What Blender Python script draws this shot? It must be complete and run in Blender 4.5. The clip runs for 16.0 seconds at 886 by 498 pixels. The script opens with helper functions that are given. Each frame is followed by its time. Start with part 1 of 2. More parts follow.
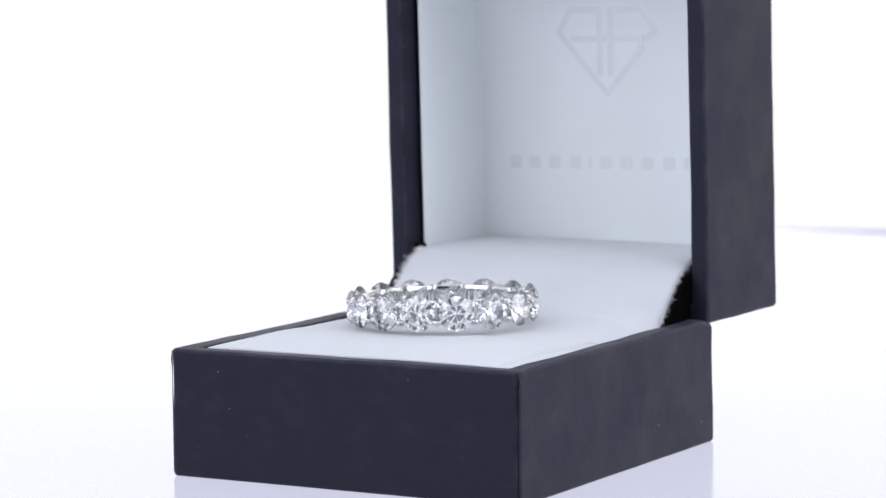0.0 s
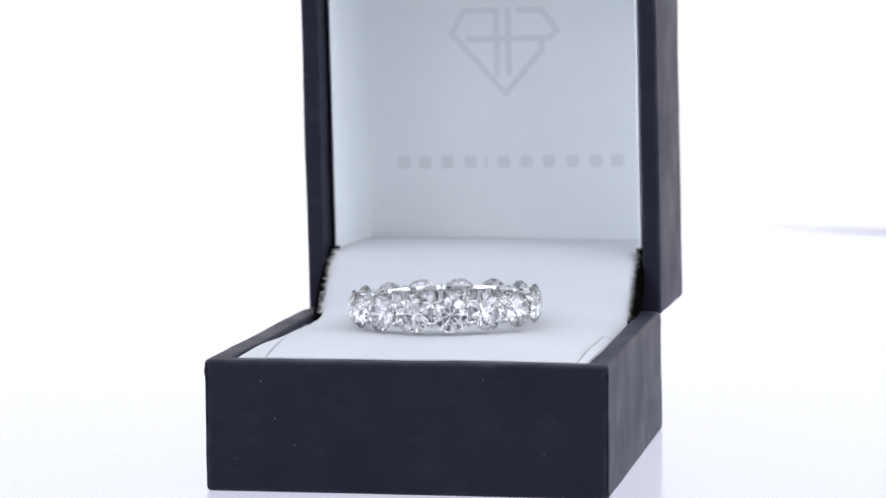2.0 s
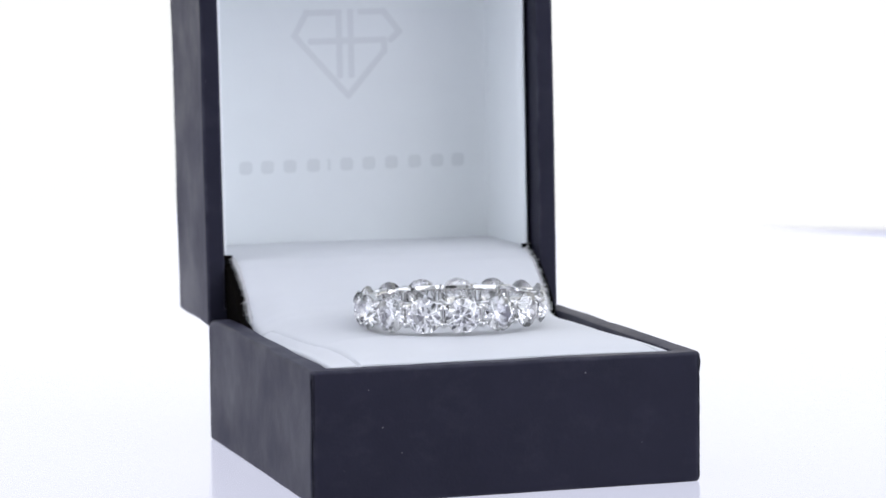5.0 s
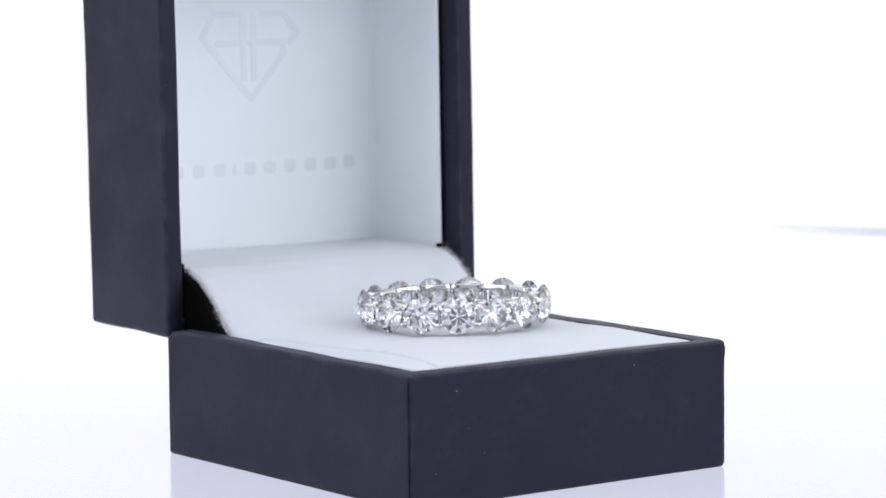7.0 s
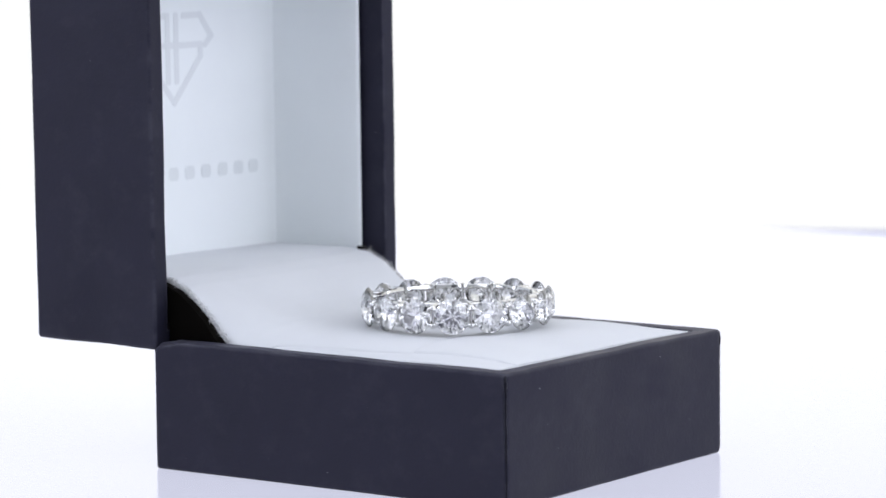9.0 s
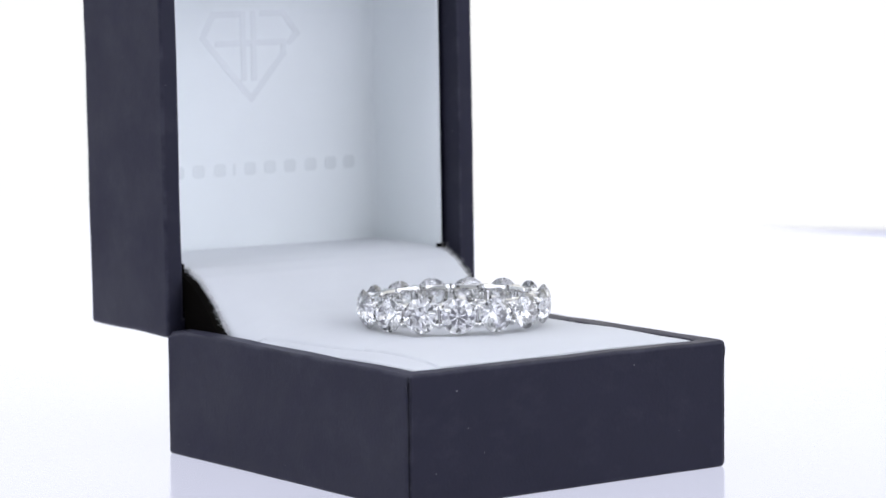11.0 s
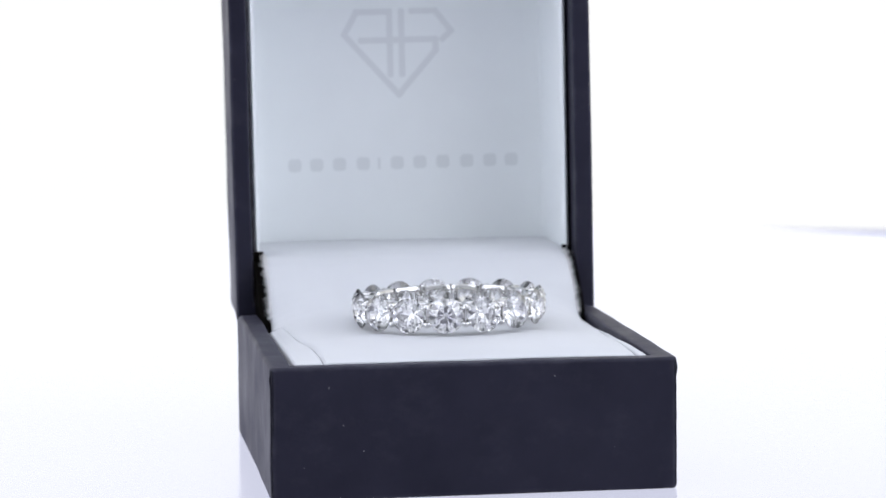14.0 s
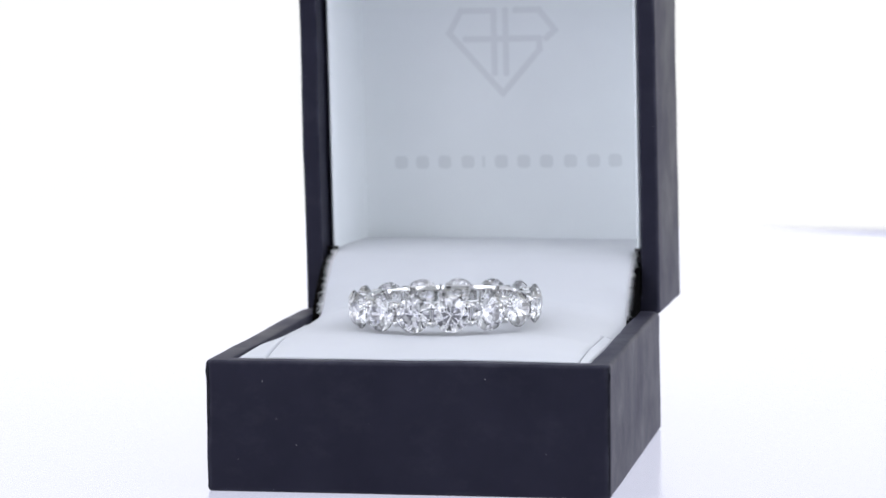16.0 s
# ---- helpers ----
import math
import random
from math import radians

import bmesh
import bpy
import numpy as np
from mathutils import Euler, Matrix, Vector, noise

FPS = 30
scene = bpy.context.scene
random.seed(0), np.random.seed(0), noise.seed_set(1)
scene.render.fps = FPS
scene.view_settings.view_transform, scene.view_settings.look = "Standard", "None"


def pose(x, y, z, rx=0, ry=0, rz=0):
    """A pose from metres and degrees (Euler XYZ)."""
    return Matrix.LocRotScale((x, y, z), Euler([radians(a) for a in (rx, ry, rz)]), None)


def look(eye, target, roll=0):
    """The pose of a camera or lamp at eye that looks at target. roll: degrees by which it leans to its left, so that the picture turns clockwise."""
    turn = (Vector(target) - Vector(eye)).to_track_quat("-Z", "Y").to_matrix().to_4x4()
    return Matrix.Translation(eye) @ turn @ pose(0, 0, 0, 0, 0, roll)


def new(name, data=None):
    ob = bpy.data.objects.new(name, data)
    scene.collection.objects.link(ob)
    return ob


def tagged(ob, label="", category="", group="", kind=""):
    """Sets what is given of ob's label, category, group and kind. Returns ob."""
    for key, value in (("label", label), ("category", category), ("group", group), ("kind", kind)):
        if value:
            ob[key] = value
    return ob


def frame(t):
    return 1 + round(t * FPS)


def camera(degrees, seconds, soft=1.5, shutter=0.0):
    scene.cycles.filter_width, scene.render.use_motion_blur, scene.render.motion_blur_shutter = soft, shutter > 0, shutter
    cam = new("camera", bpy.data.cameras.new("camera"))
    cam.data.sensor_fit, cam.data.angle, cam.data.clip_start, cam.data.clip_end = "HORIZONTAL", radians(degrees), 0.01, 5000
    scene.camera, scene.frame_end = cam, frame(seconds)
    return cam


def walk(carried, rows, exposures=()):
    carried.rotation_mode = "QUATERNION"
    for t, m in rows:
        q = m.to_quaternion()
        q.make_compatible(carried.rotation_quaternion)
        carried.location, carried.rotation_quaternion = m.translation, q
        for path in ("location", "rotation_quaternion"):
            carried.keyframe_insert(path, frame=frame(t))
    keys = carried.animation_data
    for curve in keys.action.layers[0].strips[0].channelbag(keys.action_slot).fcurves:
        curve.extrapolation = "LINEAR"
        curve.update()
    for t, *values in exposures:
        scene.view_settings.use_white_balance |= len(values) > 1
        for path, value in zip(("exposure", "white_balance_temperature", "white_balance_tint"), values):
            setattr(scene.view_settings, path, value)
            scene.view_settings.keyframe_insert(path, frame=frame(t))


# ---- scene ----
# Unit of the plan: the box's width.
U = 0.046
OX, OY = -0.5204, -0.5272          # box corner from the turning axis
DEEP, HIGH, LID = 1.110, 0.3291, 0.4157
WALL = 0.05
SINK = 0.0025                      # the sheet lies this much under the plan's zero

# ---- camera ----
cam = camera(17.10, 16.0, soft=1.5)
EYE = Vector((0, -7.7115 * U, 1.3066 * U))
AIM = EYE + Vector((math.sin(-0.00318) * math.cos(-0.09666), math.cos(-0.00318) * math.cos(-0.09666), math.sin(-0.09666)))
STAND = look(EYE, AIM, -0.595)
walk(cam, [(0.0, STAND), (16.0, STAND)])
cam.data.dof.use_dof = True
cam.data.dof.focus_distance = 7.45 * U
cam.data.dof.aperture_fstop = 46

# ---- light ----
world = bpy.data.worlds.new("studio")
scene.world = world
world.use_nodes = True
world.node_tree.nodes["Background"].inputs[0].default_value = (0.86, 0.91, 1.0, 1)
world.node_tree.nodes["Background"].inputs[1].default_value = 0.54


def softbox(name, eye, target, wide, tall, watts, colour):
    lamp = bpy.data.lights.new(name, "AREA")
    lamp.shape, lamp.size, lamp.size_y = "RECTANGLE", wide, tall
    lamp.energy, lamp.color = watts, colour
    ob = new(name, lamp)
    ob.matrix_world = look(eye, target)
    return ob


COOL = (0.875, 0.905, 1.0)
softbox("softbox_top", (0, -0.12, 0.60), (0, 0.03, 0.04), 0.85, 0.50, 1.25, COOL)
softbox("softbox_left", (-0.54, -0.17, 0.27), (0, 0.0, 0.05), 0.80, 0.54, 2.25, COOL)
softbox("softbox_right", (0.54, -0.17, 0.27), (0, 0.0, 0.05), 0.80, 0.54, 3.1, COOL)


# ---- materials ----
def material(name, colour, rough, metal=0.0):
    m = bpy.data.materials.new(name)
    m.use_nodes = True
    b = m.node_tree.nodes["Principled BSDF"]
    b.inputs["Base Color"].default_value = (*colour, 1)
    b.inputs["Roughness"].default_value = rough
    b.inputs["Metallic"].default_value = metal
    return m, m.node_tree.nodes, m.node_tree.links, b


def noise_node(nodes, links, scale, detail=3.0, rough=0.55, stretch=(1, 1, 1)):
    co = nodes.new("ShaderNodeTexCoord")
    mp = nodes.new("ShaderNodeMapping")
    mp.inputs["Scale"].default_value = stretch
    n = nodes.new("ShaderNodeTexNoise")
    n.inputs["Scale"].default_value, n.inputs["Detail"].default_value = scale, detail
    n.inputs["Roughness"].default_value = rough
    links.new(co.outputs["Object"], mp.inputs["Vector"])
    links.new(mp.outputs["Vector"], n.inputs["Vector"])
    return n


def ramp(nodes, links, source, lo, hi, a, b):
    r = nodes.new("ShaderNodeValToRGB")
    r.color_ramp.elements[0].position, r.color_ramp.elements[1].position = lo, hi
    r.color_ramp.elements[0].color, r.color_ramp.elements[1].color = (*a, 1), (*b, 1)
    links.new(source, r.inputs[0])
    return r


def mix(nodes, links, fac, a, b):
    m = nodes.new("ShaderNodeMix")
    m.data_type = "RGBA"
    links.new(fac, m.inputs["Factor"])
    links.new(a, m.inputs["A"])
    links.new(b, m.inputs["B"])
    return m.outputs["Result"]


def bump(nodes, links, bsdf, source, strength, distance, under=None):
    n = nodes.new("ShaderNodeBump")
    n.inputs["Strength"].default_value, n.inputs["Distance"].default_value = strength, distance
    links.new(source, n.inputs["Height"])
    if under:
        links.new(under.outputs["Normal"], n.inputs["Normal"])
    links.new(n.outputs["Normal"], bsdf.inputs["Normal"])
    return n


def leatherette(name, colour, worn):
    """Matt black paper leather: fine pebble grain, faint scuffs, pale dust specks."""
    m, nd, lk, b = material(name, colour, 0.5)
    blot = noise_node(nd, lk, 90, 4, 0.6)
    scuff = noise_node(nd, lk, 240, 5, 0.7, (0.8, 0.8, 1.1))
    speck = noise_node(nd, lk, 2300, 1, 0.4)
    base = ramp(nd, lk, blot.outputs["Fac"], 0.3, 0.75, colour, worn)
    pale = ramp(nd, lk, scuff.outputs["Fac"], 0.52, 0.85, (0, 0, 0), (0.22, 0.22, 0.22))
    dust = ramp(nd, lk, speck.outputs["Fac"], 0.825, 0.85, (0, 0, 0), (1, 1, 1))
    w = nd.new("ShaderNodeRGB")
    w.outputs[0].default_value = (0.052, 0.052, 0.066, 1)
    d = nd.new("ShaderNodeRGB")
    d.outputs[0].default_value = (0.30, 0.30, 0.32, 1)
    c = mix(nd, lk, pale.outputs["Color"], base.outputs["Color"], w.outputs[0])
    c = mix(nd, lk, dust.outputs["Color"], c, d.outputs[0])
    geo = nd.new("ShaderNodeNewGeometry")
    worn_edge = ramp(nd, lk, geo.outputs["Pointiness"], 0.505, 0.57, (0, 0, 0), (1, 1, 1))
    patch = ramp(nd, lk, scuff.outputs["Fac"], 0.38, 0.62, (0.1, 0.1, 0.1), (1, 1, 1))
    times = nd.new("ShaderNodeMath")
    times.operation = "MULTIPLY"
    lk.new(worn_edge.outputs["Color"], times.inputs[0])
    lk.new(patch.outputs["Color"], times.inputs[1])
    c = mix(nd, lk, times.outputs[0], c, w.outputs[0])
    lk.new(c, b.inputs["Base Color"])
    rr = ramp(nd, lk, blot.outputs["Fac"], 0.3, 0.7, (0.40, 0.40, 0.40), (0.64, 0.64, 0.64))
    lk.new(rr.outputs["Color"], b.inputs["Roughness"])
    b.inputs["Specular IOR Level"].default_value = 0.30
    b.inputs["Specular Tint"].default_value = (0.80, 0.80, 1.0, 1)
    b.inputs["Sheen Weight"].default_value = 0.07
    b.inputs["Sheen Roughness"].default_value = 0.35
    b.inputs["Sheen Tint"].default_value = (0.78, 0.76, 1.0, 1)
    grain = noise_node(nd, lk, 2600, 3, 0.6)
    first = bump(nd, lk, b, blot.outputs["Fac"], 0.25, 0.0004)
    bump(nd, lk, b, grain.outputs["Fac"], 0.35, 0.00006, first)
    return m


def plush(name, colour, other, scale, deep, sheen):
    m, nd, lk, b = material(name, colour, 0.9)
    big = noise_node(nd, lk, 70, 3)
    fine = noise_node(nd, lk, scale, 4, 0.7)
    c = ramp(nd, lk, big.outputs["Fac"], 0.3, 0.7, colour, other)
    lk.new(c.outputs["Color"], b.inputs["Base Color"])
    b.inputs["Specular IOR Level"].default_value = 0.2
    b.inputs["Sheen Weight"].default_value = sheen
    first = bump(nd, lk, b, big.outputs["Fac"], 0.2, 0.0005)
    bump(nd, lk, b, fine.outputs["Fac"], 0.4, deep, first)
    return m


LEATHER = leatherette("black_leatherette", (0.0040, 0.0040, 0.0110), (0.0140, 0.0136, 0.0250))
SEAM = leatherette("black_leatherette_edge", (0.007, 0.007, 0.011), (0.016, 0.016, 0.024))
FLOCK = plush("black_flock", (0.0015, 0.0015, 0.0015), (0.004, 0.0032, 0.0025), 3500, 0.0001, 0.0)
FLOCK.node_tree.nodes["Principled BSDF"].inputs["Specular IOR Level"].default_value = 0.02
VELVET = plush("white_velvet", (0.575, 0.59, 0.61), (0.605, 0.62, 0.64), 3000, 0.00008, 0.25)
LINING = plush("white_satin_lining", (0.84, 0.87, 0.875), (0.87, 0.90, 0.905), 1800, 0.00003, 0.05)
PRINT = plush("silver_foil_print", (0.74, 0.765, 0.775), (0.77, 0.795, 0.805), 1800, 0.00003, 0.0)
PRINT.node_tree.nodes["Principled BSDF"].inputs["Metallic"].default_value = 0.16
PRINT.node_tree.nodes["Principled BSDF"].inputs["Roughness"].default_value = 0.42
LETTER = plush("pale_grey_embossing", (0.735, 0.765, 0.77), (0.775, 0.805, 0.81), 1800, 0.00003, 0.0)
LETTER.node_tree.nodes["Principled BSDF"].inputs["Metallic"].default_value = 0.18
LETTER.node_tree.nodes["Principled BSDF"].inputs["Roughness"].default_value = 0.42
LINT, *_ = material("white_lint", (0.8, 0.8, 0.8), 0.9)


def metal():
    m, nd, lk, b = material("polished_white_gold", (0.74, 0.735, 0.725), 0.09, 1.0)
    n = noise_node(nd, lk, 900, 3)
    r = ramp(nd, lk, n.outputs["Fac"], 0.3, 0.7, (0.03, 0.03, 0.03), (0.09, 0.09, 0.09))
    lk.new(r.outputs["Color"], b.inputs["Roughness"])
    return m


def diamond_glass():
    m, nd, lk, b = material("diamond", (1, 1, 1), 0.0)
    b.inputs["Transmission Weight"].default_value = 1.0
    b.inputs["IOR"].default_value = 2.42
    return m


GOLD, DIAMOND = metal(), diamond_glass()


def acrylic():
    """A translucent sheet whose brightness is put in as emission, with a faint gloss."""
    m, nd, lk, b = material("self_glowing_acrylic", (0.10, 0.10, 0.11), 0.12)
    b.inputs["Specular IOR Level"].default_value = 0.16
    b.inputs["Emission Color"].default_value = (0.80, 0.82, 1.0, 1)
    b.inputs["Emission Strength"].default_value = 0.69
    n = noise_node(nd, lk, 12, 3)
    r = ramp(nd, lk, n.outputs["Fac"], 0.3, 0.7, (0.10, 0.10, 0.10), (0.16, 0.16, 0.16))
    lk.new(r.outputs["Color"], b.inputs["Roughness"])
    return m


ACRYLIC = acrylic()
PAPER, *_ = material("white_paper", (0.85, 0.86, 0.88), 0.9)
SCREEN_DARK, *_ = material("charcoal_screen", (0.05, 0.05, 0.055), 0.8)
TABLE, *_ = material("lavender_table", (0.50, 0.50, 0.86), 0.7)


# The backdrop's white brightness is put in as emission over a near-black base.
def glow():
    m, nd, lk, b = material("self_glowing_backdrop", (0.02, 0.02, 0.02), 0.9)
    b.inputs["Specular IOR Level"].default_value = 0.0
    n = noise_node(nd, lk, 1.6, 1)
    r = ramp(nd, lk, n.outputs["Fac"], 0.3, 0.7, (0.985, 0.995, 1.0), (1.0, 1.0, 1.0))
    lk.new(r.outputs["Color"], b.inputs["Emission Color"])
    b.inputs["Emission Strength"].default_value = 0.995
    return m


GLOW = glow()


# ---- building ----
def B(x, y, z):
    """A point of the box's plan, in metres from the turning axis."""
    return Vector(((x + OX) * U, (y + OY) * U, z * U))


def mesh_of(name, bm, mat, smooth=False):
    bmesh.ops.recalc_face_normals(bm, faces=bm.faces)
    me = bpy.data.meshes.new(name)
    bm.to_mesh(me)
    bm.free()
    me.materials.append(mat)
    if smooth:
        for f in me.polygons:
            f.use_smooth = True
        me.set_sharp_from_angle(angle=radians(40))
    return me


def part(name, bm, mat, parent, label="", smooth=True):
    ob = new(name, mesh_of(name, bm, mat, smooth))
    ob.parent = parent
    if label:
        tagged(ob, label)
    return ob


def block(bm, lo, hi, bevel=0.0, segments=2):
    made = bmesh.ops.create_cube(bm, size=1)["verts"]
    for v in made:
        v.co = Vector([lo[i] + (v.co[i] + 0.5) * (hi[i] - lo[i]) for i in range(3)])
    if bevel:
        edges = list({e for v in made for e in v.link_edges})
        bmesh.ops.bevel(bm, geom=edges, offset=bevel, segments=segments, affect="EDGES", profile=0.6)
    return bm


def loops_to_faces(bm, loops, closed=True):
    """Faces between rings of points that all have the same number."""
    rows = [[bm.verts.new(p) for p in loop] for loop in loops]
    for a, b in zip(rows, rows[1:]):
        n = len(a)
        for i in range(n if closed else n - 1):
            bm.faces.new((a[i], a[(i + 1) % n], b[(i + 1) % n], b[i]))
    return rows


def rounded(cx, cy, hx, hy, r, steps=6, along=8):
    """Points round a rectangle with rounded corners."""
    pts = []
    corners = [(1, 1, 0), (-1, 1, 90), (-1, -1, 180), (1, -1, 270)]
    for k, (sx, sy, a0) in enumerate(corners):
        for i in range(steps + 1):
            a = radians(a0 + 90 * i / steps)
            pts.append((cx + sx * (hx - r) + r * math.cos(a), cy + sy * (hy - r) + r * math.sin(a)))
        nx, ny, na = corners[(k + 1) % 4]
        end = pts[-1]
        start = (cx + nx * (hx - r) + r * math.cos(radians(na)), cy + ny * (hy - r) + r * math.sin(radians(na)))
        for f in [0.005] + [i / along for i in range(1, along)] + [0.995]:
            pts.append((end[0] + (start[0] - end[0]) * f, end[1] + (start[1] - end[1]) * f))
    return pts


def tray(bm, wide, deep, high, wall, thick, radius, place, wobble=0.0, seed=0.0):
    """An open tray with soft corners; place() maps its points, z up from its bottom, into the scene."""
    def ring(inset, z, r, wave):
        out = []
        for x, y in rounded(wide / 2, deep / 2, wide / 2 - inset, deep / 2 - inset, r, 5, 14):
            k = noise.noise(Vector((x * 5 + seed, y * 5, z * 6))) * wave
            cx, cy = wide / 2 - x, deep / 2 - y
            far = max(abs(cx), abs(cy))
            out.append(place(x + cx / far * k, y + cy / far * k, z + noise.noise(Vector((x * 7, y * 7 + seed, 3))) * wave))
        return out
    e, t = 0.008, 0.006
    bend = [math.pi / 8 * k for k in range(5)]
    levels = [(e * (1 - math.sin(a)), e * (1 - math.cos(a)), max(0.003, radius - e * (1 - math.sin(a)) * 0.7), wobble * a / 1.6) for a in bend]
    levels += [(0, z, radius, wobble) for z in [e + 0.005] + [e + (high - t - e) * i / 8 for i in range(1, 8)] + [high - t - 0.005, high - t]]
    levels += [(t * 0.35, high - t * 0.3, radius, wobble), (t, high, radius, wobble), (t + 0.004, high, radius, wobble), (wall - t - 0.003, high - 0.001, radius * 0.5, wobble), (wall - t * 0.8, high - 0.001, radius * 0.5, wobble),
               (wall - t * 0.2, high - t * 0.4, radius * 0.4, wobble), (wall, high - t, radius * 0.4, wobble), (wall, thick, radius * 0.4, 0)]
    rows = loops_to_faces(bm, [ring(i, z, max(r, 0.004), w) for i, z, r, w in levels])
    bm.faces.new(rows[0])
    bm.faces.new(rows[-1])
    return bm


# ---- the set ----
def studio():
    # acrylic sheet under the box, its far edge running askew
    def slab(name, corners, top, bottom, mat, label):
        bm = bmesh.new()
        loops_to_faces(bm, [[Vector((x, y, z)) for x, y in corners] for z in (bottom, top)])
        bm.verts.ensure_lookup_table()
        n = len(corners)
        bm.faces.new(bm.verts[:n])
        bm.faces.new(bm.verts[n:])
        ob = new(name, mesh_of(name, bm, mat))
        return tagged(ob, label, name.replace("_", " "), kind="structure")
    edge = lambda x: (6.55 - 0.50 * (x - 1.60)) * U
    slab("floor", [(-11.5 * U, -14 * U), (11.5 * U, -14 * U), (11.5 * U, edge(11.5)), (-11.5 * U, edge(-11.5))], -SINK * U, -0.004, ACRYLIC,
         "glossy white acrylic sheet under the ring box, its brightness put in as emission")
    slab("ground", [(-2.5, -2.5), (2.5, -2.5), (2.5, 2.5), (-2.5, 2.5)], -0.03, -0.05, TABLE, "pale lavender table top under the acrylic sheet")
    # backdrop: stands on the sheet's far edge, its hem lifting on one side
    hem = lambda x: -0.003 if x < 1.50 else (x - 1.50) * 0.0010 - SINK * U
    xs = [-11.5, -8, -3, 0, 1.2, 1.48, 1.52, 1.65, 1.8, 2.1, 2.6, 4, 8, 11.5]
    bm = bmesh.new()
    loops = [[Vector((x * U, edge(x) + 0.0012, hem(x))) for x in xs]]
    for z, back in ((0.1, 0.0), (0.5, 0.02), (0.66, 0.06)):
        loops.append([Vector((x * U, edge(x) + 0.0012 + back, z)) for x in xs])
    loops_to_faces(bm, loops, closed=False)
    bmesh.ops.solidify(bm, geom=bm.faces[:], thickness=-0.004)
    tagged(new("backdrop", mesh_of("backdrop", bm, GLOW)), "plain white studio backdrop, its brightness put in as emission", "backdrop", kind="structure")

    # unseen white cloth sides and roof, added to bounce light, open towards the lens
    def cloth(name, lo, hi, label):
        bm = block(bmesh.new(), lo, hi, 0.001, 1)
        tagged(new(name, mesh_of(name, bm, PAPER)), label, name.split("_")[0], kind="structure")
    cloth("wall_left", (-0.595, -0.50, -0.028), (-0.591, 0.62, 0.66), "unseen white cloth side added to bounce light")
    cloth("wall_right", (0.591, -0.50, -0.028), (0.595, 0.06, 0.66), "unseen white cloth side added to bounce light")
    # unseen dark screen behind the lens, added for gems, gold and leather to reflect
    wall = block(bmesh.new(), (-0.17, -1.00, -0.028), (0.17, -0.98, 0.70), 0.002, 1)
    tagged(new("dark_reflection_screen", mesh_of("dark_reflection_screen", wall, SCREEN_DARK)), "narrow unseen charcoal screen added for dark reflections", "wall", kind="structure")
    cloth("ceiling", (-0.596, -0.40, 0.661), (0.596, 0.66, 0.665), "unseen white cloth roof added to bounce light")


studio()


# ---- ring box ----
PAD_Y = [0.05, 0.12, 0.20, 0.28, 0.35, 0.46, 0.75, 0.86, 0.90, 0.927, 0.954, 0.98, 1.03, 1.06, 1.115, 1.20, 1.50]
PAD_MID = [0.327, 0.345, 0.355, 0.361, 0.362, 0.365, 0.367, 0.374, 0.381, 0.392, 0.406, 0.424, 0.455, 0.472, 0.492, 0.500, 0.500]
PAD_EDGE = [0.320, 0.322, 0.323, 0.323, 0.321, 0.316, 0.312, 0.315, 0.322, 0.336, 0.364, 0.397, 0.440, 0.463, 0.488, 0.497, 0.499]


def cushion_height(x, y):
    """Height of the velvet pad over the plan: a front pad, a slit, and a back pad that rolls up into the lid."""
    zc = float(np.interp(y, PAD_Y, PAD_MID))
    ze = float(np.interp(y, PAD_Y, PAD_EDGE))
    ze += (0.008 if x < 0.5 else 0.005) * min(1.0, max(0.0, (0.95 - y) / 0.1))
    if y > 0.358:
        zc -= 0.005 * math.exp(-(y - 0.358) / 0.028)
    side = min(x - 0.068, 0.932 - x)
    z = zc + (ze - zc) * math.exp(-max(side, 0) / float(np.interp(y, (0.85, 0.97), (0.085, 0.03))))
    return z + 0.0022 * noise.noise(Vector((x * 6, y * 6, 1.3)))


def pad(bm, x0, x1, y0, y1, bottom, nx, ny, height, fold=0.0):
    """A pad with a shaped top, rolled edges and straight sides down to bottom; x0 and x1 may follow y."""
    def spread(n):
        return [0.0, 0.25 / n, 0.6 / n] + [i / n for i in range(1, n)] + [1 - 0.6 / n, 1 - 0.25 / n, 1.0]
    top = []
    for fy in spread(ny):
        y = y0 + (y1 - y0) * fy
        a, b = x0(y), x1(y)
        row = []
        for fx in spread(nx):
            x = a + (b - a) * fx
            near = min(x - a, b - x, 2.5 * (y - y0), 2.5 * (y1 - y))
            z = height(x, y) - fold * max(0.0, 1 - near / fold) ** 2 if fold else height(x, y)
            row.append(bm.verts.new(B(x, y, z)))
        top.append(row)
    for p, q in zip(top, top[1:]):
        for i in range(len(p) - 1):
            bm.faces.new((p[i], p[i + 1], q[i + 1], q[i]))
    rim = top[0][:] + [r[-1] for r in top[1:]] + top[-1][-2::-1] + [r[0] for r in top[-2:0:-1]]
    low = [bm.verts.new(Vector((v.co.x, v.co.y, bottom(v.co.y / U - OY) * U))) for v in rim]
    n = len(rim)
    for i in range(n):
        bm.faces.new((rim[i], rim[(i + 1) % n], low[(i + 1) % n], low[i]))
    bm.faces.new(low)
    return bm


LIDWIDE, LIDDEEP = 1.014, 0.434
LEAN = Matrix.Translation(B(0.5, DEEP - 0.0215, HIGH - 0.012)) @ pose(0, 0, 0, 0.49, -0.78, -1.67)


def lid_place(x, y, z):
    """From the closed lid's own plan (z towards its opening) to where it stands open."""
    return LEAN @ (Vector((x - LIDWIDE / 2, LIDDEEP - z, y)) * U)


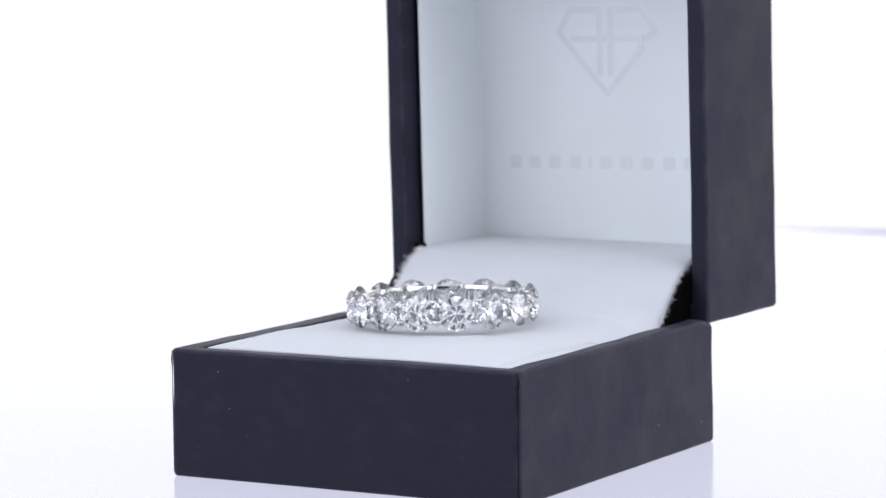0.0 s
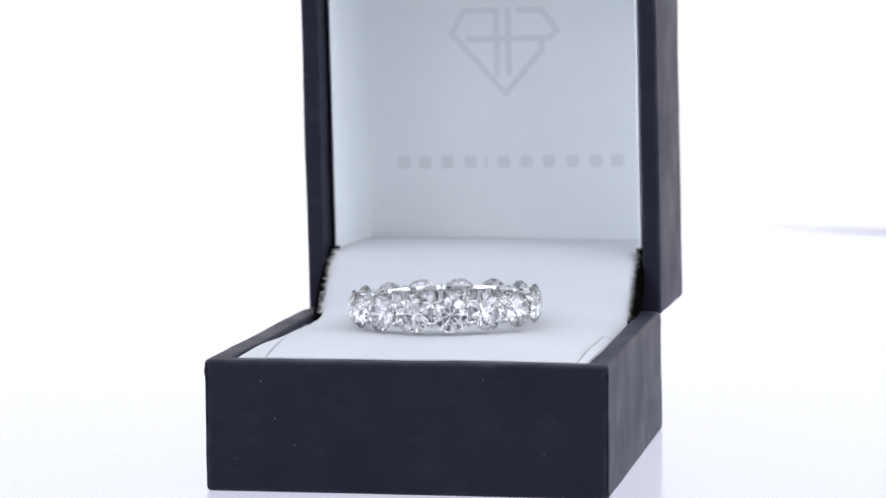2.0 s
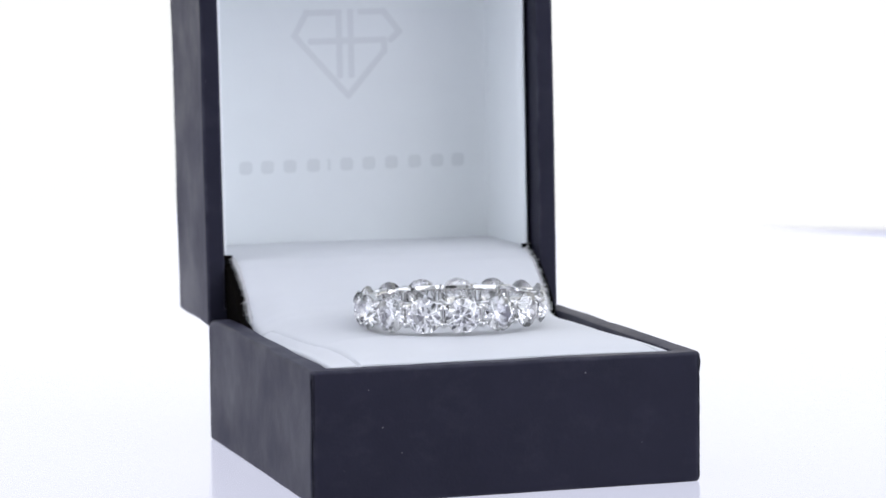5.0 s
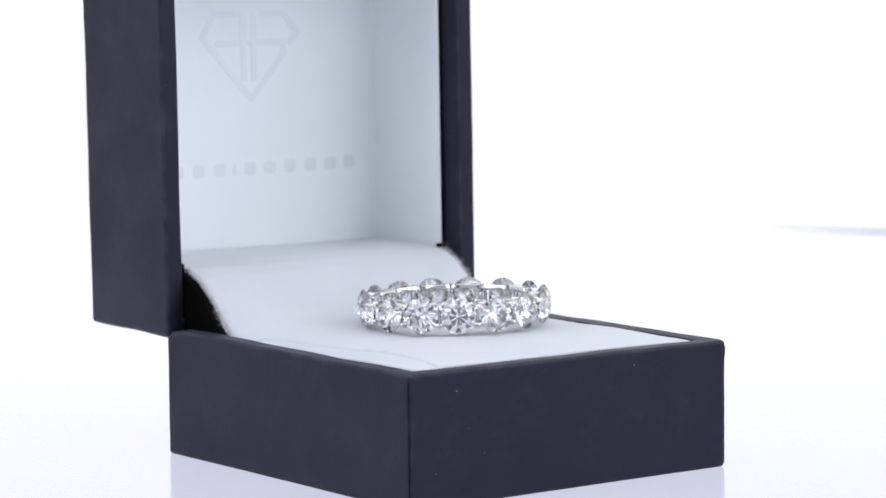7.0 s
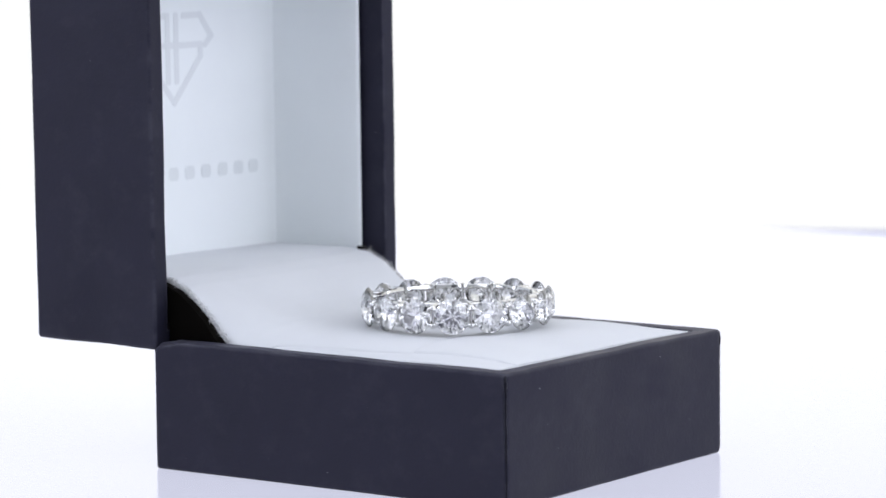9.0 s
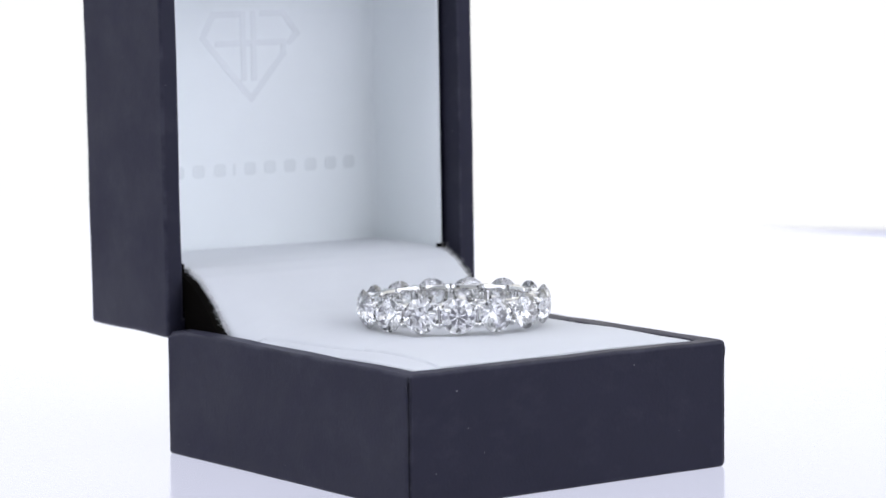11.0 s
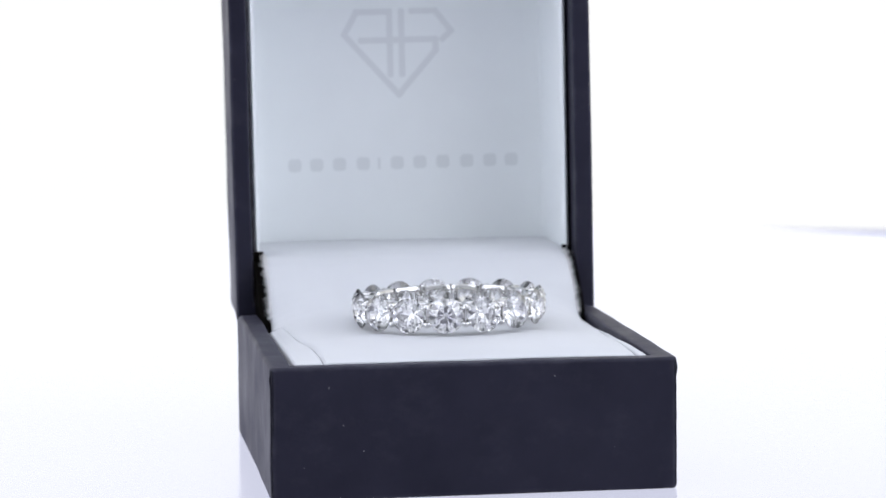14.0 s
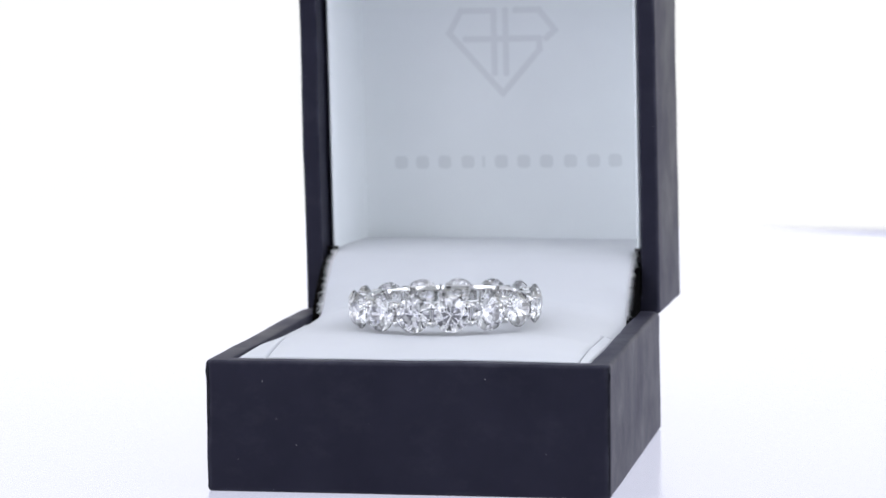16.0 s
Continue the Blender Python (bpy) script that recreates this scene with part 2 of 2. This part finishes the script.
def base_place(x, y, z):
    """The tray, its hinge side cut a little lower to clear the lid."""
    low = min(1.0, max(0.0, (y - 1.085) / 0.02)) * min(1.0, max(0.0, (z - 0.25) / 0.05))
    lift = 0.006 * min(1.0, max(0.0, y / 0.9)) * z / HIGH
    out = 0.004 * max(0.0, 1 - x / 0.4) * max(0.0, 1 - y / 0.5)
    return B(x - 0.007 - out, y - 0.004 - out, z + lift - 0.017 * low - SINK * (1 - z / HIGH))


def ring_box():
    box = tagged(new("ring_box"), "open black leatherette ring box with a white velvet cushion", "jewellery box")
    base = part("base", tray(bmesh.new(), 1.011, DEEP + 0.008, HIGH, WALL + 0.004, 0.03, 0.013, base_place, 0.0030, 1.0), LEATHER, box, "matt black leatherette tray with scuffed edges")
    lid = part("lid", tray(bmesh.new(), LIDWIDE, DEEP, LIDDEEP, WALL, 0.03, 0.012, lid_place, 0.0024, 7.0), LEATHER, box, "matt black leatherette lid standing open")

    # folded leatherette at the upright front corners: a low ridge, thicker and torn near its top
    for cx, cy, s in ((-0.0110, -0.0080, 1), (1.0040, -0.0040, -1)):
        bm = bmesh.new()
        across, outward = Vector((s, -1, 0)).normalized(), Vector((-s, -1, 0)).normalized()
        loops = []
        for i in range(41):
            z = 0.008 + (HIGH - 0.014) * i / 40
            rough = noise.noise(Vector((z * 60, cx * 9, 2)))
            knot = math.exp(-((z - HIGH + 0.03) / 0.012) ** 2)
            tall, half = 0.0019 + 0.0010 * rough + 0.0024 * knot, 0.0032 + 0.0012 * rough + 0.002 * knot
            mid = Vector((cx, cy, z)) + outward * -0.0046 + across * 0.0012 * noise.noise(Vector((z * 35, cx, 7)))
            loops.append([B(*(mid + across * half * math.cos(a) + outward * (tall * math.sin(a) - 0.0004))) for a in [math.pi * k / 6 for k in range(7)]])
        loops_to_faces(bm, loops, closed=False)
        bmesh.ops.solidify(bm, geom=bm.faces[:], thickness=0.00003)
        part("corner_seam", bm, SEAM, base, "raised glued seam at the corner")

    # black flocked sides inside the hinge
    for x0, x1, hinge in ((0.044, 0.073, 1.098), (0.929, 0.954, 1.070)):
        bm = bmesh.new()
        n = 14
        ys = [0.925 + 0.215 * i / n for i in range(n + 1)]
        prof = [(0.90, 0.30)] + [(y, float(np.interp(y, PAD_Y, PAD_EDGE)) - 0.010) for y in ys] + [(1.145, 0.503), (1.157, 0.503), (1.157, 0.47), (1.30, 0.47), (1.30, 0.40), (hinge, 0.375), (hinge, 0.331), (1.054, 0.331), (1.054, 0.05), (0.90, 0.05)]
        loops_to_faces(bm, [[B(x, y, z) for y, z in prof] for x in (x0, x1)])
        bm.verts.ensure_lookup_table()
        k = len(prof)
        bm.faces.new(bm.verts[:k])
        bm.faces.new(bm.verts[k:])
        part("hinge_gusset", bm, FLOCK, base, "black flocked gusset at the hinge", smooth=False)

    # two slits run back from the front, a little askew
    left = lambda y: 0.130 + 0.003 * math.sin(y * 11) - 0.050 * y
    right = lambda y: 0.914 + 0.002 * math.sin(y * 9 + 1)
    end_left, end = 0.78, 0.56
    lo_x = lambda y: left(y) + 0.0007 if y < end_left else float(np.interp(y, (end_left, end_left + 0.02, 0.92, 1.12, 1.20), (left(end_left) + 0.0007, 0.064, 0.075, 0.077, 0.068)))
    hi_x = lambda y: right(y) - 0.0013 if y < end else float(np.interp(y, (end, end + 0.02, 0.80, 0.92, 1.12, 1.20), (right(end) - 0.0013, 0.943, 0.941, 0.931, 0.927, 0.934)))
    cushion = part("cushion", pad(bmesh.new(), lo_x, hi_x, 0.335, 1.47, lambda y: 0.04 if y < 1.05 else 0.40, 40, 130,
                         lambda x, y: cushion_height(x, y) - 0.012 * max(0.0, min(1.0, (0.362 - y) / 0.012)), 0.004),
         VELVET, box, "white velvet cushion rolling up into the lid")
    part("front_pad", pad(bmesh.new(), lambda y: left(y) + 0.0007, lambda y: right(y) - 0.0013, WALL + 0.004, 0.362, lambda y: 0.20, 30, 22,
                          lambda x, y: cushion_height(x, y) + 0.001, 0.006), VELVET, cushion)
    part("side_flap", pad(bmesh.new(), lambda y: 0.056, lambda y: left(y) - 0.0007, WALL + 0.004, end_left + 0.004, lambda y: 0.20, 8, 34,
                          lambda x, y: cushion_height(x, y) + 0.0005, 0.006), VELVET, cushion)
    part("side_flap", pad(bmesh.new(), lambda y: right(y) + 0.0013, lambda y: 0.944, WALL + 0.004, end + 0.004, lambda y: 0.20, 8, 34,
                          lambda x, y: cushion_height(x, y) + 0.0005, 0.006), VELVET, cushion)

    # satin lining of the lid
    bm = bmesh.new()
    def ring(inset, z, r):
        return [lid_place(x, y, z) for x, y in rounded(LIDWIDE / 2, DEEP / 2, LIDWIDE / 2 - inset, DEEP / 2 - inset, r, 6, 16)]
    front = LIDDEEP - 0.074
    loops = [ring(WALL + 0.001, 0.035, 0.02), ring(WALL + 0.001, 0.10, 0.02), ring(WALL + 0.007, front - 0.012, 0.02), ring(WALL + 0.010, front - 0.004, 0.02), ring(WALL + 0.015, front, 0.02), ring(WALL + 0.020, front - 0.003, 0.02)]
    loops += [ring(WALL + 0.023 + 0.009 * i / 6, front - 0.01 - (front - 0.105) * i / 6, 0.02) for i in range(7)]
    loops += [ring(WALL + 0.034, 0.072, 0.02), ring(WALL + 0.040, 0.058, 0.03), ring(WALL + 0.055, 0.0515, 0.04), ring(WALL + 0.080, 0.0492, 0.05), ring(0.30, 0.049, 0.08), ring(0.44, 0.049, 0.05)]
    rows = loops_to_faces(bm, loops)
    bm.faces.new(rows[0])
    bm.faces.new(rows[-1])
    lining = part("lid_lining", bm, LINING, box, "pale satin lining glued inside the lid")

    # emblem and lettering bars pressed into the lining
    count = [0]
    def bar(name, a, b, width, mat):
        bm = bmesh.new()
        a, b = Vector(a), Vector(b)
        d = (b - a).normalized() * width / 2
        n = Vector((-d.y, d.x))
        ring_pts = [a - d + n * 0.6, a - d * 0.6 + n, b + d * 0.6 + n, b + d + n * 0.6, b + d - n * 0.6, b + d * 0.6 - n, a - d * 0.6 - n, a - d - n * 0.6]
        to = lambda p, z: lid_place(p.x - 0.001, p.y - HIGH + 0.009, z)
        count[0] += 1
        r = loops_to_faces(bm, [[to(p, z) for p in ring_pts] for z in (0.0478, 0.0496 + 0.00008 * (count[0] % 12))])
        bm.faces.new(r[0])
        bm.faces.new(r[1])
        return part(name, bm, mat, lining, smooth=False)
    # all in plan x, z of the panel
    gem = [((0.372, 1.168), (0.468, 1.168)), ((0.372, 1.168), (0.333, 1.103)), ((0.333, 1.103), (0.500, 0.925)), ((0.500, 0.925), (0.618, 1.052)),
           ((0.545, 1.168), (0.618, 1.168)), ((0.618, 1.168), (0.668, 1.108)), ((0.668, 1.108), (0.640, 1.085)), ((0.475, 1.168), (0.475, 0.985)),
           ((0.512, 1.168), (0.512, 0.985)), ((0.385, 1.085), (0.618, 1.085)), ((0.618, 1.085), (0.618, 1.052))]
    slim = lambda p: (0.668 - (0.668 - p[0]) * 0.94, p[1])
    for a, b in gem:
        bar("emblem_stroke", slim(a), slim(b), 0.018, PRINT)
    for i, x in enumerate((0.199, 0.263, 0.330, 0.400, 0.447, 0.500, 0.567, 0.635, 0.706, 0.774, 0.838)):
        if i == 4:
            bar("lettering_bar", (x, 0.712), (x, 0.738), 0.008, LETTER)
        else:
            bar("lettering_bar", (x - 0.0005, 0.725), (x + 0.0005, 0.725), 0.038, LETTER)

    # lint caught on the flock
    for x, y, z, length, turn in ((0.938, 1.075, 0.452, 0.016, 35), (0.942, 1.00, 0.362, 0.012, 5), (0.937, 1.03, 0.405, 0.006, 70), (0.062, 1.02, 0.40, 0.005, 20)):
        bm = bmesh.new()
        d = Vector((math.cos(radians(turn)) * 0.6, -0.6, math.sin(radians(turn)))).normalized() * length * U / 2
        mid = B(x, y, z)
        rod(bm, mid - d, mid + d, 0.00010, 0.00006, True, 6)
        part("lint", bm, LINT, base, "white lint")

    # loose velvet fibres along the cut edges by the hinge
    bm = bmesh.new()
    rnd = random.Random(4)
    for side in (0.076, 0.929):
        s = -1 if side < 0.5 else 1
        for _ in range(680):
            y = 0.925 + rnd.random() ** 1.1 * 0.22
            p = B(side + s * rnd.uniform(-0.006, 0.001), y, cushion_height(side, y) - rnd.uniform(-0.001, 0.014))
            d = Vector((s * rnd.uniform(0.1, 1.0), rnd.uniform(-0.8, 0.3), rnd.uniform(-0.7, 0.6))).normalized()
            tip = p + d * (0.0002 + 0.0011 * rnd.random() ** 1.6)
            w = d.orthogonal().normalized() * 0.00004
            q = d.cross(w)
            v = [bm.verts.new(c) for c in (p + w, p - w * 0.5 + q * 0.9, p - w * 0.5 - q * 0.9, tip)]
            for f in ((0, 1, 3), (1, 2, 3), (2, 0, 3), (0, 2, 1)):
                bm.faces.new([v[k] for k in f])
    tagged(part("velvet_fibres", bm, LINT, cushion, "frayed white fibres on the cushion edge", smooth=False), kind="stuff")
    return box


# ---- ring ----
STONES, GIRDLE, RAD = 15, 0.01100, 0.00211


def brilliant(r):
    """A round brilliant cut stone, its table towards z."""
    bm = bmesh.new()
    at = lambda deg, rr, z: bm.verts.new(Vector((rr * math.cos(radians(deg)), rr * math.sin(radians(deg)), z)) * r)
    table = [at(45 * k, 0.56, 0.33) for k in range(8)]
    star = [at(45 * k + 22.5, 0.78, 0.2168) for k in range(8)]
    up = [at(22.5 * k, 0.995, 0.04) for k in range(16)]
    down = [at(22.5 * k, 0.995, -0.04) for k in range(16)]
    low = [at(45 * k + 22.5, 0.25, -0.666) for k in range(8)]
    tip = bm.verts.new((0, 0, -0.86 * r))
    bm.faces.new(table)
    for k in range(8):
        n = (k + 1) % 8
        bm.faces.new((table[k], star[k], table[n]))
        bm.faces.new((table[k], star[k - 1], up[2 * k], star[k]))
        bm.faces.new((star[k], up[2 * k], up[2 * k + 1]))
        bm.faces.new((star[k], up[2 * k + 1], up[(2 * k + 2) % 16]))
        bm.faces.new((tip, low[k], down[2 * k], low[k - 1]))
        bm.faces.new((low[k], down[2 * k + 1], down[2 * k]))
        bm.faces.new((low[k], down[(2 * k + 2) % 16], down[2 * k + 1]))
    for k in range(16):
        n = (k + 1) % 16
        bm.faces.new((up[k], down[k], down[n], up[n]))
    return bm


def rod(bm, a, b, r0, r1, cap=True, n=10):
    """A tapered rod with a domed end."""
    d = (b - a).normalized()
    u = d.orthogonal().normalized()
    w = d.cross(u)
    steps = [(a, r0), (b, r1)]
    if cap:
        steps += [(b + d * r1 * math.sin(t), r1 * math.cos(t)) for t in (0.5, 0.95, 1.3)]
    rows = loops_to_faces(bm, [[p + (u * math.cos(2 * math.pi * k / n) + w * math.sin(2 * math.pi * k / n)) * r for k in range(n)] for p, r in steps])
    bm.faces.new(rows[0])
    bm.faces.new(rows[-1])


def eternity_ring():
    ring = tagged(new("eternity_ring"), "white gold eternity ring set all round with round diamonds", "ring")
    step = 2 * math.pi / STONES
    out = lambda a: Vector((math.sin(a), -math.cos(a), 0))
    for s, name in ((1, "upper_rail"), (-1, "lower_rail")):
        bm = bmesh.new()
        n = 240
        loops = []
        for k in range(n):
            a = 2 * math.pi * k / n
            c = abs(math.cos(a * STONES / 2))            # 1 at a stone, 0 between two
            d = out(a)
            notch = math.exp(-(c / 0.22) ** 2)
            lo, hi = 0.00088 - 0.00055 * (1 - c) ** 1.3, 0.00142 - 0.00010 * notch
            ri, ro = 0.00902 + 0.00028 * notch, 0.00978
            mid = (lo + hi) / 2
            sec = [(ri, lo + 0.00006), (ri + 0.00001, mid), (ri + 0.00005, hi - 0.00005), (ri + 0.00010, hi), (ro - 0.00008, hi), (ro, hi - 0.00008), (ro, lo + 0.00006), (ro - 0.00006, lo), (ri + 0.00006, lo)]
            loops.append([d * r + Vector((0, 0, s * z)) for r, z in sec])
        loops.append(loops[0])
        loops_to_faces(bm, loops)
        bmesh.ops.remove_doubles(bm, verts=bm.verts, dist=1e-7)
        part(name, bm, GOLD, ring)
    post = bmesh.new()
    rod(post, Vector((0, -0.00965, -0.0011)), Vector((0, -0.00965, 0.0011)), 0.00022, 0.00022, False)
    post_mesh = mesh_of("post", post, GOLD, True)
    prong = bmesh.new()
    rod(prong, Vector((0, -0.00925, 0.00114)), Vector((0, -0.01105, 0.00106)), 0.00034, 0.00038)
    rod(prong, Vector((0, -0.01100, 0.00102)), Vector((0.00040, -0.01136, 0.00090)), 0.00026, 0.00021)
    rod(prong, Vector((0, -0.01100, 0.00102)), Vector((-0.00040, -0.01136, 0.00090)), 0.00026, 0.00021)
    prong_mesh = mesh_of("prong", prong, GOLD, True)
    strut = bmesh.new()
    rod(strut, Vector((0, -0.01070, -0.0010)), Vector((0, -0.01070, 0.0010)), 0.00017, 0.00017, False)
    strut_mesh = mesh_of("strut", strut, GOLD, True)
    basket = bmesh.new()
    rings = []
    for i in range(25):
        a = 2 * math.pi * i / 24
        rings.append([Vector(((0.00128 + 0.00017 * math.cos(b)) * math.cos(a), -0.00990 + 0.00024 * math.sin(b), (0.00128 + 0.00017 * math.cos(b)) * math.sin(a)))
                      for b in [2 * math.pi * k / 8 for k in range(8)]])
    loops_to_faces(basket, rings)
    bmesh.ops.remove_doubles(basket, verts=basket.verts, dist=1e-7)
    basket_mesh = mesh_of("basket", basket, GOLD, True)
    stone_mesh = mesh_of("diamond", brilliant(RAD), DIAMOND)
    rnd = random.Random(2)
    for k in range(STONES):
        a = k * step
        gem = new("diamond", stone_mesh)
        gem.parent = ring
        gem.matrix_basis = Matrix.Rotation(a, 4, "Z") @ pose(0, -GIRDLE, 0, 90, 0, 0) @ pose(0, 0, 0, rnd.uniform(-2, 2), rnd.uniform(-2, 2), rnd.uniform(0, 45))
        seat = new("basket", basket_mesh)
        seat.parent = ring
        seat.matrix_basis = Matrix.Rotation(a, 4, "Z")
        for name, me, m in (("post", post_mesh, Matrix.Identity(4)), ("strut", strut_mesh, Matrix.Identity(4)),
                            ("prong", prong_mesh, Matrix.Identity(4)), ("prong", prong_mesh, pose(0, 0, 0, 0, 180, 0))):
            ob = new(name, me)
            ob.parent = ring
            ob.matrix_basis = Matrix.Rotation(a + step / 2, 4, "Z") @ m
    return ring


BOX = ring_box()
RING = eternity_ring()
RING_AT = Matrix.Translation(B(0.5058, 0.5011, 0) + Vector((0, 0, 0.3680 * U + RAD))) @ pose(0, 0, 0, 0, -1.0, 0) @ pose(0, 0, 0, 0, 0, -10.0)

TURN = [(0.0, -29.79), (0.5, -25.05), (1.0, -20.25), (1.5, -15.58), (2.0, -10.79), (2.5, -5.86), (3.0, -1.10), (3.5, 3.57), (4.0, 8.24), (4.5, 12.91),
        (5.0, 17.58), (5.5, 22.25), (6.0, 27.0), (6.5, 31.72), (7.0, 36.5), (7.5, 41.26), (8.0, 46.0), (8.5, 50.6), (8.6, 51.5), (8.7, 52.5), (8.8, 53.4),
        (8.9, 54.0), (9.0, 54.3), (9.1, 54.3), (9.2, 53.8), (9.3, 53.0), (9.5, 51.1), (10.0, 46.2), (10.5, 41.4), (11.0, 36.5), (11.5, 31.78),
        (12.0, 27.2), (12.5, 22.55), (13.0, 17.82), (13.5, 13.05), (14.0, 8.34), (14.5, 3.65), (15.0, -0.98), (15.5, -5.64), (16.0, -10.34)]


def motions():
    """The box and the ring on it turn together about the upright axis, and back."""
    walk(BOX, [(t, pose(0, 0, 0, 0, 0, a)) for t, a in TURN])
    walk(RING, [(t, pose(0, 0, 0, 0, 0, a) @ RING_AT) for t, a in TURN])


motions()
